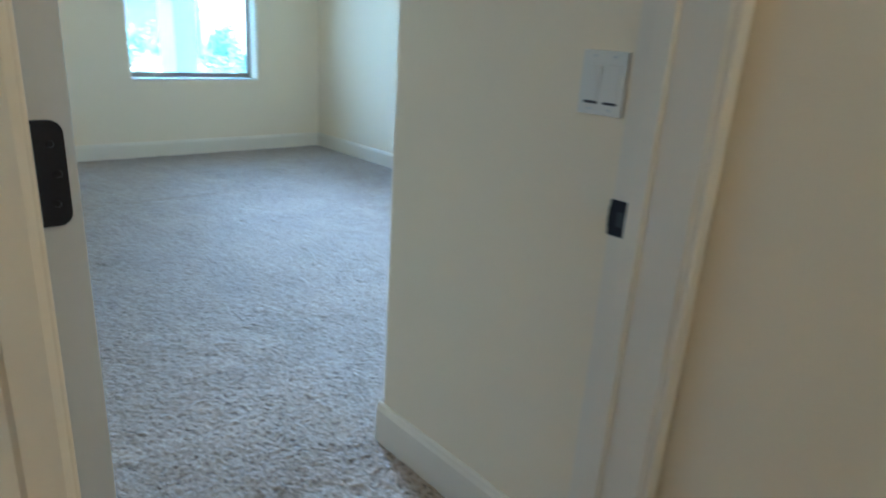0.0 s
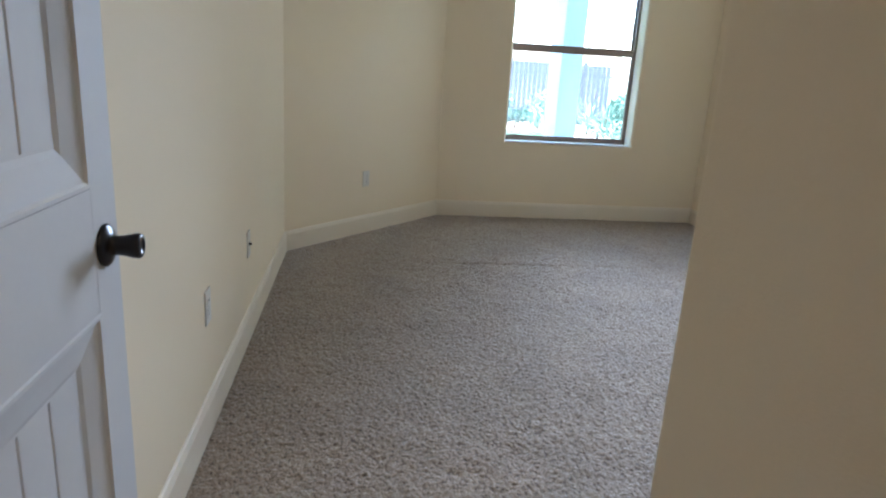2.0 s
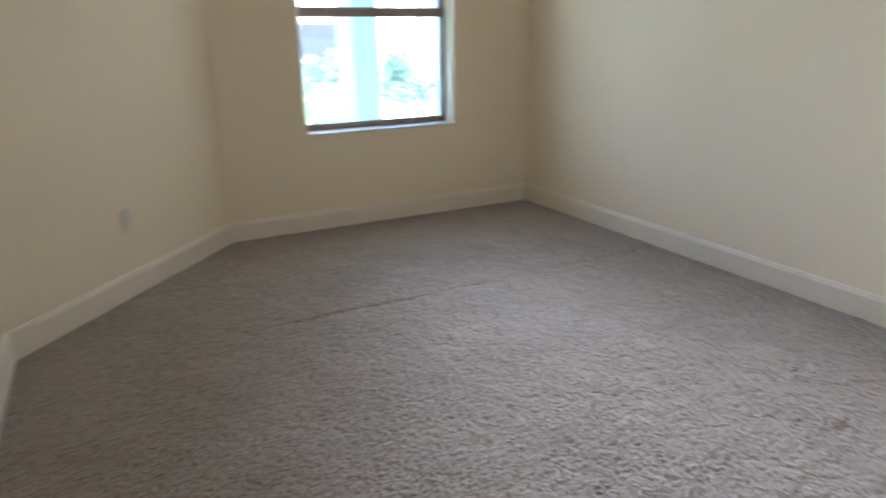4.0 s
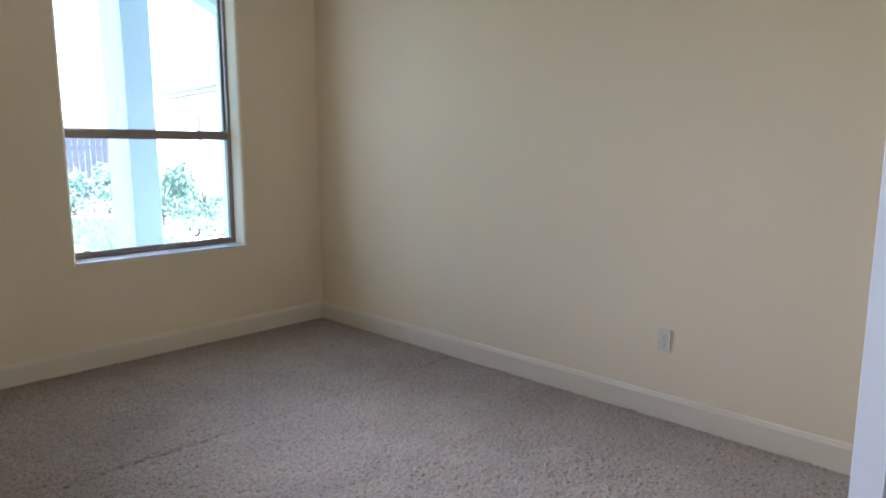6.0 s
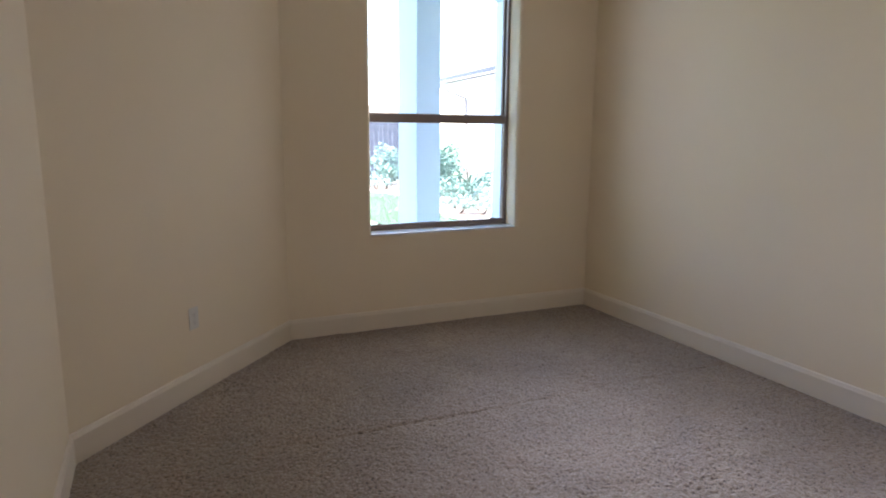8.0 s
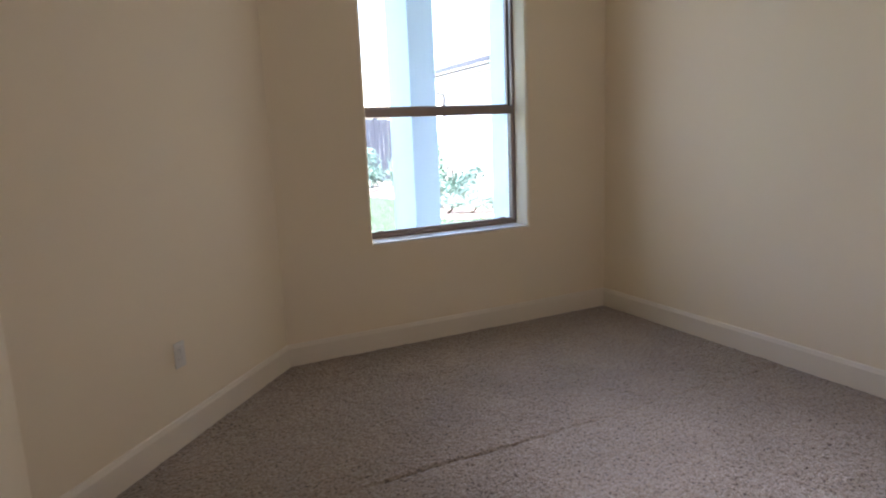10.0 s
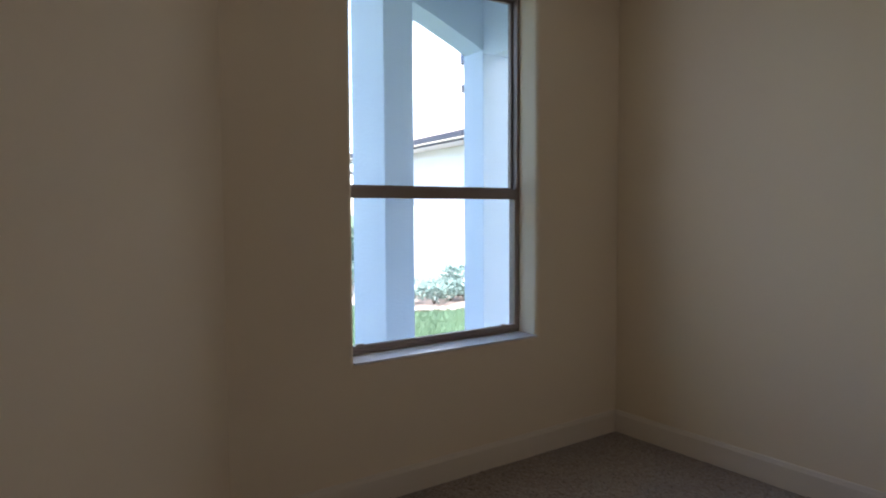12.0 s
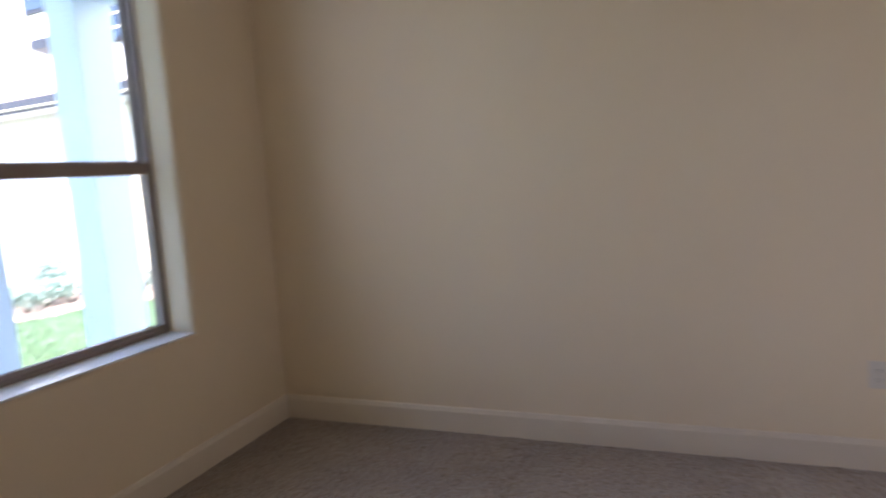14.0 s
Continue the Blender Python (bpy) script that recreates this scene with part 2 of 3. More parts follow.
def tube(points, radius, steps=8):
    bm = bmesh.new()
    rings = []
    pts = [Vector(p) for p in points]
    for i, p in enumerate(pts):
        d = (pts[min(i + 1, len(pts) - 1)] - pts[max(i - 1, 0)]).normalized()
        u = d.cross(Vector((0.31, 0.17, 0.94))).normalized()
        v = d.cross(u)
        r = radius[i] if isinstance(radius, (list, tuple)) else radius
        rings.append([bm.verts.new(p + (u * math.cos(2 * math.pi * k / steps) + v * math.sin(2 * math.pi * k / steps)) * r) for k in range(steps)])
    for a, b in zip(rings, rings[1:]):
        for k in range(steps):
            bm.faces.new((a[k], a[(k + 1) % steps], b[(k + 1) % steps], b[k]))
    bm.faces.new(rings[0])
    bm.faces.new(rings[-1])
    return bm


def ring_frame(u0, u1, v0, v1, profile, place):
    """A mitred frame: profile of (inset, depth) round a rectangle; place(u, v, depth) gives the point."""
    bm = bmesh.new()
    rings = []
    for inset, depth in profile:
        c = ((u0 + inset, v0 + inset), (u1 - inset, v0 + inset), (u1 - inset, v1 - inset), (u0 + inset, v1 - inset))
        rings.append([bm.verts.new(place(u, v, depth)) for u, v in c])
    for a, b in zip(rings, rings[1:]):
        for k in range(4):
            bm.faces.new((a[k], a[(k + 1) % 4], b[(k + 1) % 4], b[k]))
    return bm


def run_profile(a, b, profile, out):
    """A moulding along the floor line a-b; profile of (distance from the wall, height); out: the side it stands on."""
    bm = bmesh.new()
    a, b, out = Vector((*a, 0)), Vector((*b, 0)), Vector((*out, 0)).normalized()
    ends = [[bm.verts.new(p + out * d + Vector((0, 0, z))) for d, z in profile] for p in (a, b)]
    k = len(profile)
    for i in range(k):
        j = (i + 1) % k
        bm.faces.new((ends[0][i], ends[0][j], ends[1][j], ends[1][i]))
    bm.faces.new(ends[0])
    bm.faces.new(ends[1])
    return bm


# ---------------------------------------------------------------- plan
WX = -3.545                    # west wall
AY = -1.29                     # where the west wall turns
BX = -2.387                    # where the angled wall meets the window wall
EX = -2.537                    # east side of the entry
DY = -4.60                     # closet wall, and the end of the entry wall
SY = -5.306                    # room face of the door wall
HY = -5.465                    # hall face of the door wall
JL, JR = -3.501, -2.545        # door jamb faces
CH = 2.84                      # ceiling height
DH = 2.05                      # door opening height
WL, WR, WB, WT = -1.808, -0.672, 0.675, 2.567   # window opening
OUT = 0.205                    # thickness of the window wall


def wall_with_opening(x0, x1, z0, z1, ox0, ox1, oz0, oz1, y0, y1, round_y=None, radius=0.024):
    """A wall along x with a through opening; the opening's edges on the side round_y are rounded."""
    bm = bmesh.new()
    xs, zs = (x0, ox0, ox1, x1), (z0, oz0, oz1, z1)
    grid = {}
    for s, y in enumerate((y0, y1)):
        for i, x in enumerate(xs):
            for k, z in enumerate(zs):
                grid[s, i, k] = bm.verts.new((x, y, z))
    def quad(*keys):
        bm.faces.new([grid[q] for q in keys])
    for s in (0, 1):
        for i in range(3):
            for k in range(3):
                if (i, k) != (1, 1):
                    quad((s, i, k), (s, i + 1, k), (s, i + 1, k + 1), (s, i, k + 1))
    for i in range(3):
        quad((0, i, 0), (0, i + 1, 0), (1, i + 1, 0), (1, i, 0))
        quad((0, i, 3), (0, i + 1, 3), (1, i + 1, 3), (1, i, 3))
        quad((0, 0, i), (0, 0, i + 1), (1, 0, i + 1), (1, 0, i))
        quad((0, 3, i), (0, 3, i + 1), (1, 3, i + 1), (1, 3, i))
    hole = ((1, 1), (2, 1), (2, 2), (1, 2))
    for a, b in zip(hole, hole[1:] + hole[:1]):
        quad((0, *a), (0, *b), (1, *b), (1, *a))
    if round_y is not None:
        s = 0 if round_y == y0 else 1
        ring = [grid[(s, *h)] for h in hole]
        edges = [e for e in bm.edges if e.verts[0] in ring and e.verts[1] in ring]
        bmesh.ops.bevel(bm, geom=edges, offset=radius, segments=4, affect="EDGES", profile=0.5)
    return bm


# ---------------------------------------------------------------- structure
setting("floor", prism([(-5.3, -7.4), (0.2, -7.4), (0.2, OUT), (BX - 0.1, OUT), (WX - 0.2, AY + 0.1), (-5.3, AY)], -0.2, -0.012), CONCRETE, "grey concrete floor slab under the carpet", "floor")
setting("wall_north", wall_with_opening(BX - 0.02, 0.2, -0.1, CH + 0.3, WL, WR, WB, WT, 0.0, OUT, 0.0), WALL, "cream painted wall with a window opening", "wall")
setting("wall_north_stucco", wall_with_opening(BX + 0.03, 0.2, -0.045, 3.28, WL - 0.004, WR + 0.004, WB - 0.02, WT + 0.004, OUT + 0.002, OUT + 0.022), STUCCO, "white stucco on the outside of the window wall", "wall")
setting("wall_east", boxes((0.0, 0.2, -6.0, -0.001, -0.1, CH + 0.3)), WALL, "plain cream painted wall", "wall")
ang = Vector((BX - WX, -AY, 0)).normalized()
off = Vector((-ang.y, ang.x, 0)) * 0.2
setting("wall_northwest", prism([(WX, AY), (BX, 0), (BX + off.x, 0 + off.y), (WX + off.x, AY + off.y)], -0.1, CH + 0.3), WALL, "angled cream painted wall across the corner", "wall")
setting("wall_west", boxes((WX - 0.2, WX, -5.32, AY + 0.004, -0.1, CH + 0.3)), WALL, "plain cream painted wall", "wall")
setting("wall_south", wall_with_opening(-5.2, -0.9, -0.1, CH + 0.3, JL - 0.019, JR + 0.019, 0.0, DH + 0.019, HY, SY), WALL, "cream wall with the bedroom doorway", "wall")
bm = boxes((EX, EX + 0.12, SY + 0.002, DY, -0.1, CH + 0.3))
bmesh.ops.bevel(bm, geom=[e for e in bm.edges if all(abs(v.co.x - EX) < 1e-4 and abs(v.co.y - DY) < 1e-4 for v in e.verts)], offset=0.018, segments=4, affect="EDGES", profile=0.5)
setting("wall_entry", bm, WALL, "cream wall beside the doorway with a rounded corner", "wall")
CX0, CX1 = EX + 0.115, -1.055   # closet opening
setting("wall_closet", wall_with_opening(EX + 0.12, -0.002, -0.1, CH + 0.3, CX0 + 0.02, CX1, 0.0, DH, DY - 0.12, DY), WALL, "cream wall with a double closet doorway", "wall")
setting("wall_closet_back", boxes((-2.41, 0.0, -5.29, -5.2, -0.1, CH)), WALL, "plain wall closing the closet", "wall")
setting("wall_hall", boxes((-5.2, -0.9, -7.4, -7.25, -0.1, CH + 0.3)), WALL, "cream wall across the hall", "wall")
setting("wall_hall_west", boxes((-5.35, -5.2, -7.4, HY, -0.1, CH + 0.3)), WALL, "cream end wall of the hall", "wall")
setting("wall_hall_east", boxes((-2.482, -2.36, -7.25, HY, -0.1, CH + 0.3)), WALL, "cream side wall of the hall beside the doorway", "wall")
setting("ceiling", prism([(-5.3, -7.35), (0.1, -7.35), (0.1, 0.1), (BX, 0.1), (WX - 0.1, AY + 0.1), (WX - 0.1, -5.2), (-5.3, -5.2)], CH, CH + 0.1), CEIL, "white painted ceiling", "ceiling")


def carpet_field(x0, x1, y0, y1, step):
    """Cut-pile carpet as a fine uneven sheet, with the seam between two widths."""
    rng = np.random.default_rng(7)
    nx, ny = int((x1 - x0) / step) + 1, int((y1 - y0) / step) + 1
    def blur(a, k):
        for _ in range(k):
            a = (a + np.roll(a, 1, 0) + np.roll(a, -1, 0)) / 3
            a = (a + np.roll(a, 1, 1) + np.roll(a, -1, 1)) / 3
        return a / a.std()
    h = 0.0022 * rng.standard_normal((ny, nx)) + 0.0008 * blur(rng.standard_normal((ny, nx)), 1) + 0.0007 * blur(rng.standard_normal((ny, nx)), 5) + 0.0012 * blur(rng.standard_normal((ny, nx)), 40)
    xs, ys = np.linspace(x0, x1, nx), np.linspace(y0, y1, ny)
    gx, gy = np.meshgrid(xs, ys)
    wob = 0.006 * np.sin(gx * 3.1) + 0.004 * np.sin(gx * 9.7)
    h -= 0.014 / (1 + np.exp(-(gx + 2.5) / 0.12)) * np.exp(-(((gy + 1.485 + wob) / 0.009) ** 2)) * np.clip(np.sin(gx * 1.9 + 0.4) * 0.35 + 0.75, 0.3, 1)
    co = np.stack([gx + rng.normal(0, step * 0.2, gx.shape), gy + rng.normal(0, step * 0.2, gy.shape), h], -1).reshape(-1, 3)
    idx = np.arange(nx * ny).reshape(ny, nx)
    f = np.stack([idx[:-1, :-1], idx[:-1, 1:], idx[1:, 1:], idx[1:, :-1]], -1).reshape(-1, 4)
    mid = co[f].mean(1)
    beyond = (mid[:, 1] - 0.0) * (BX - WX) - (mid[:, 0] - BX) * (0 - AY) > 0.06
    f = f[~beyond]
    me = bpy.data.meshes.new("carpet")
    me.vertices.add(len(co))
    me.vertices.foreach_set("co", co.ravel())
    me.loops.add(f.size)
    me.loops.foreach_set("vertex_index", f.ravel())
    me.polygons.add(len(f))
    me.polygons.foreach_set("loop_start", np.arange(0, f.size, 4))
    me.update(calc_edges=True)
    me.polygons.foreach_set("use_smooth", np.ones(len(f), bool))
    me.materials.append(CARPET)
    return me


tagged(new("carpet", carpet_field(WX - 0.05, 0.05, -5.42, 0.05, 0.0078)), "beige cut-pile carpet with a seam across it", "carpet", kind="structure")
setting("hall_carpet", boxes((-5.2, -2.484, -7.25, -5.42, -0.011, 0.001)), CARPET, "beige cut-pile carpet of the hall", "carpet")

# baseboards
BB = [(0, 0.0), (0.015, 0.0), (0.015, 0.112), (0.011, 0.122), (0.0085, 0.131), (0.004, 0.135), (0, 0.135)]
for name, a, b, out in (
    ("baseboard_north", (BX, 0), (0, 0), (0, -1)),
    ("baseboard_east", (0, -0.016), (0, DY), (-1, 0)),
    ("baseboard_northwest", (WX, AY), (BX, 0), (ang.y, -ang.x)),
    ("baseboard_west", (WX, SY), (WX, AY), (1, 0)),
    ("baseboard_entry", (EX, SY + 0.002), (EX, DY + 0.005), (-1, 0)),
    ("baseboard_closet", (CX1 + 0.09, DY), (-0.016, DY), (0, 1)),
):
    setting(name, run_profile(a, b, BB, out), TRIM, "white painted wooden baseboard", "baseboard")

# ---------------------------------------------------------------- window
win = base("window_1", "bronze single-hung window with two clear panes", "window", kind="structure", at=(0, 0, 0))
FY0, FY1 = 0.145, 0.225


def rail(name, x0, x1, y0, y1, z0, z1, parent, b=0.004):
    return part(name, boxes((x0, x1, y0, y1, z0, z1), bevel=b), BRONZE, parent)


fr = part("window_frame", ring_frame(WL, WR, WB + 0.006, WT, [(0, 0), (0.016, 0), (0.019, 0.004), (0.019, 0.03), (0.012, 0.032), (0.012, 0.075), (0, 0.075)], lambda u, v, d: Vector((u, FY0 + d, v))), BRONZE, win)
low = part("lower_sash", boxes((WL + 0.012, WL + 0.034, 0.15, 0.178, WB + 0.008, 1.50), (WR - 0.028, WR - 0.010, 0.15, 0.178, WB + 0.008, 1.50),
                               (WL + 0.034, WR - 0.028, 0.15, 0.178, WB + 0.008, WB + 0.046), (WL + 0.034, WR - 0.028, 0.148, 0.18, 1.438, 1.492), bevel=0.003), BRONZE, win)
up = part("upper_sash", boxes((WL + 0.012, WL + 0.03, 0.184, 0.212, 1.45, WT - 0.008), (WR - 0.03, WR - 0.012, 0.184, 0.212, 1.45, WT - 0.008),
                              (WL + 0.03, WR - 0.03, 0.184, 0.212, WT - 0.03, WT - 0.01), (WL + 0.03, WR - 0.03, 0.184, 0.212, 1.45, 1.503), bevel=0.003), BRONZE, win)
for name, y, z0, z1, par in (("pane", 0.166, WB + 0.04, 1.445, low), ("pane", 0.198, 1.49, WT - 0.02, up)):
    g = part(name, boxes((WL + 0.028, WR - 0.022, y, y + 0.004, z0, z1)), GLASS, par, "clear glass pane")
    g.visible_shadow = False
for x in (WL + 0.09, WR - 0.13):
    part("tilt_latch", boxes((x, x + 0.04, 0.1495, 0.166, WB + 0.046, WB + 0.054), bevel=0.002), BRONZE, low)
part("balance_track", boxes((WR - 0.019, WR - 0.012, 0.17, 0.183, 1.52, 2.1)), SLOT, fr, "dark balance track")
part("window_sill", boxes((WL - 0.002, WR + 0.002, -0.006, 0.15, WB - 0.007, WB + 0.004), bevel=0.004), SILLM, win, "white marble sill")

# ---------------------------------------------------------------- bedroom doorway
trimset = base("door_frame", "white painted door frame with casings", "door frame", kind="structure")
for name, x0, x1 in (("jamb", JL - 0.019, JL), ("jamb", JR, JR + 0.019)):
    part(name, boxes((x0, x1, HY - 0.002, SY - 0.001, 0.0, DH), bevel=0.002), TRIM, trimset)
part("head_jamb", boxes((JL, JR, HY - 0.002, SY + 0.002, DH, DH + 0.019)), TRIM, trimset)
for x0, x1 in ((JL, JL + 0.011), (JR - 0.011, JR)):
    part("door_stop", boxes((x0, x1, SY - 0.075, SY - 0.04, 0.0, DH - 0.011), bevel=0.002), TRIM, trimset)
part("door_stop", boxes((JL, JR, SY - 0.075, SY - 0.04, DH - 0.011, DH)), TRIM, trimset)
CAS = [(0, 0.0), (0, 0.014), (0.006, 0.018), (0.03, 0.0165), (0.034, 0.0135), (0.07, 0.012), (0.078, 0.009), (0.082, 0.0)]


def casing(x0, x1, top, y, side, parent, wide=0.082, wide_right=None):
    """Two legs and a head of door casing round an opening x0-x1 on the wall face y; side: +1 or -1, the way it faces."""
    for name, a, s, k in (("casing_leg", x0, -1, wide / 0.082), ("casing_leg", x1, 1, (wide_right or wide) / 0.082)):
        bm = bmesh.new()
        ends = [[bm.verts.new((a + s * d * k, y + side * h, z)) for d, h in CAS] for z in (0.0, top + wide)]
        n = len(CAS)
        for i in range(n - 1):
            bm.faces.new((ends[0][i], ends[0][i + 1], ends[1][i + 1], ends[1][i]))
        bm.faces.new((ends[0][-1], ends[0][0], ends[1][0], ends[1][-1]))
        bm.faces.new(ends[0])
        bm.faces.new(ends[1])
        part(name, bm, TRIM, parent)
    part("casing_head", boxes((x0, x1, min(y, y + side * 0.016), max(y, y + side * 0.016), top, top + wide), bevel=0.003), TRIM, parent)


casing(JL - 0.006, JR + 0.006, DH + 0.004, HY, -1, trimset, 0.085, 0.055)
strike = part("strike_plate", boxes((JR - 0.002, JR + 0.001, SY - 0.052, SY + 0.001, 0.868, 0.938), bevel=0.0008), BLACKM, trimset, "black strike plate")
part("latch_hole", boxes((JR - 0.0026, JR - 0.001, SY - 0.035, SY - 0.017, 0.888, 0.916)), SLOT, strike)
part("strike_lip", boxes((JR - 0.003, JR + 0.008, SY - 0.006, SY + 0.003, 0.880, 0.925), bevel=0.002), BLACKM, strike)

# the open door, folded back along the west wall
DW, DT, DTOP = 0.81, 0.036, 2.03
FX, DY0 = -3.44, -5.303          # visible face and hinge edge
door = base("door_1", "white plank-panel bedroom door standing wide open", "door", kind="structure")
P_U = (0.092, DW - 0.092)        # panel recess limits across the width
PANELS = ((0.20, 0.835), (1.022, 1.90))
Z0 = 0.015


def door_at(u, z, d):
    """u from the hinge, z up, d into the door from its visible face."""
    return Vector((FX - d, DY0 + u, z))


def door_box(u0, u1, z0, z1, d0, d1, bevel=0.0015):
    return boxes((FX - d1, FX - d0, DY0 + u0, DY0 + u1, z0, z1), bevel=bevel)


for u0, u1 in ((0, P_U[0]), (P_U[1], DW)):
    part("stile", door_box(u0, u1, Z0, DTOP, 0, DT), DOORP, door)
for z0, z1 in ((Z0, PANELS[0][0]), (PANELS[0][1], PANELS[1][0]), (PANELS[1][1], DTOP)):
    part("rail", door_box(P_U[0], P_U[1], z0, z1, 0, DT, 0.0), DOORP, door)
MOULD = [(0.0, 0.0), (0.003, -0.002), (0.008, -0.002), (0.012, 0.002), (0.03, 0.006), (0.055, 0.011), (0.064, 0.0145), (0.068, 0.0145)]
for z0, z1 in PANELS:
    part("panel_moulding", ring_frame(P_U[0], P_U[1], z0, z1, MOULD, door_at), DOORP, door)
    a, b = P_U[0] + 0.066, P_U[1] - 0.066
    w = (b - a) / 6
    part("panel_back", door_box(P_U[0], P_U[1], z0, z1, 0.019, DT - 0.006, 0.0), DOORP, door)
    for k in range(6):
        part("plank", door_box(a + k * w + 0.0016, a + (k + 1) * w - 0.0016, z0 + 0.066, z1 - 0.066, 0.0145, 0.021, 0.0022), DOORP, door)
KNOB = [(0, 0.033), (0.004, 0.033), (0.007, 0.030), (0.010, 0.021), (0.012, 0.0155), (0.022, 0.0150), (0.032, 0.0165), (0.042, 0.0190), (0.050, 0.0195), (0.053, 0.0175), (0.054, 0.0110), (0.0525, 0.0095)]
kn = part("door_knob", lathe(KNOB, (1, 0, 0), (FX, DY0 + DW - 0.054, 0.930), 32), BLACKM, door, "black tulip-shaped door knob", smooth=True)
part("door_knob", lathe(KNOB, (-1, 0, 0), (FX - DT, DY0 + DW - 0.054, 0.930), 32), BLACKM, door, "black tulip-shaped door knob", smooth=True)
part("latch_plate", boxes((FX - DT + 0.005, FX - 0.005, DY0 + DW - 0.001, DY0 + DW + 0.0015, 0.895, 0.955), bevel=0.0006), BLACKM, door)
for z in (0.25, 1.07, 1.84):
    bm = bmesh.new()
    ys, r, w0, w1, zz = DY0 - 0.0022, 0.012, FX - DT - 0.001, FX - 0.009, 0.0495
    pts = [(w0, z - zz), (w1 - r, z - zz)] + [(w1 - r + r * math.sin(a), z - zz + r - r * math.cos(a)) for a in (0.4, 0.8, 1.2)] + [(w1, z - zz + r), (w1, z + zz - r)]
    pts += [(w1 - r + r * math.cos(a), z + zz - r + r * math.sin(a)) for a in (0.4, 0.8, 1.2)] + [(w1 - r, z + zz), (w0, z + zz)]
    f = bm.faces.new([bm.verts.new((x, ys, q)) for x, q in pts])
    ex = bmesh.ops.extrude_face_region(bm, geom=[f])["geom"]
    bmesh.ops.translate(bm, verts=[v for v in ex if isinstance(v, bmesh.types.BMVert)], vec=(0, 0.0026, 0))
    leaf = part("hinge_leaf", bm, BLACKM, door, "black hinge leaf with rounded corners")
    part("hinge_knuckle", lathe([(0, 0.0055), (0.09, 0.0055)], (0, 0, 1), (w0 - 0.003, DY0 - 0.003, z - 0.045), 12), BLACKM, leaf, smooth=True)
    for dz in (-0.028, 0.0, 0.028):
        part("hinge_screw", lathe([(0, 0.0036), (0.0012, 0.0028)], (0, -1, 0), (w0 + 0.016 + 0.004 * (dz == 0), ys, z + dz), 10), BLACKM, leaf)

# ---------------------------------------------------------------- closet doors
cfr = base("closet_frame", "white painted closet door frame with casings", "door frame", kind="structure")
for x0, x1 in ((CX0, CX0 + 0.019), (CX1 - 0.019, CX1)):
    part("jamb", boxes((x0, x1, DY - 0.12, DY + 0.002, 0, DH - 0.02)), TRIM, cfr)
part("head_jamb", boxes((CX0 + 0.019, CX1 - 0.019, DY - 0.12, DY + 0.002, DH - 0.02, DH)), TRIM, cfr)
casing(CX0 + 0.006, CX1 - 0.006, DH - 0.012, DY, 1, cfr, 0.082)


def closet_leaf(name, place, label):
    """A narrow two-panel door leaf; place(u, z, d) maps width, height and depth to the room."""
    t = base(name, label, "door", kind="structure")
    w, d = 0.67, 0.035
    def slab(u0, u1, z0, z1, d0, d1):
        bm = boxes((u0, u1, d0, d1, z0, z1), bevel=0.0015)
        for v in bm.verts:
            v.co = place(v.co.x, v.co.z, v.co.y)
        return bm
    for u0, u1 in ((0, 0.09), (w - 0.09, w)):
        part("stile", slab(u0, u1, 0.015, 2.02, 0, d), DOORP, t)
    for z0, z1 in ((0.015, 0.2), (0.8, 1.02), (1.9, 2.02)):
        part("rail", slab(0.09, w - 0.09, z0, z1, 0, d), DOORP, t)
    for z0, z1 in ((0.2, 0.8), (1.02, 1.9)):
        part("panel_moulding", ring_frame(0.09, w - 0.09, z0, z1, MOULD, place), DOORP, t)
        for k in range(3):
            q = (w - 0.31) / 3
            part("plank", slab(0.155 + k * q + 0.001, 0.155 + (k + 1) * q - 0.001, z0 + 0.066, z1 - 0.066, 0.0145, 0.024), DOORP, t)
    part("ball_catch", slab(w - 0.0005, w + 0.0015, 0.95, 0.99, 0.01, 0.025), BLACKM, t)
    return t


closet_leaf("closet_door_1", lambda u, z, d: Vector((CX0 + 0.022 + u, DY - 0.004 - d, z)), "white plank-panel closet door, closed")
closet_leaf("closet_door_2", lambda u, z, d: Vector((CX1 - 0.06 + 0.342 * u + 0.94 * d, DY + 0.03 + 0.94 * u - 0.342 * d, z)), "white plank-panel closet door, standing open")

# ---------------------------------------------------------------- wall plates


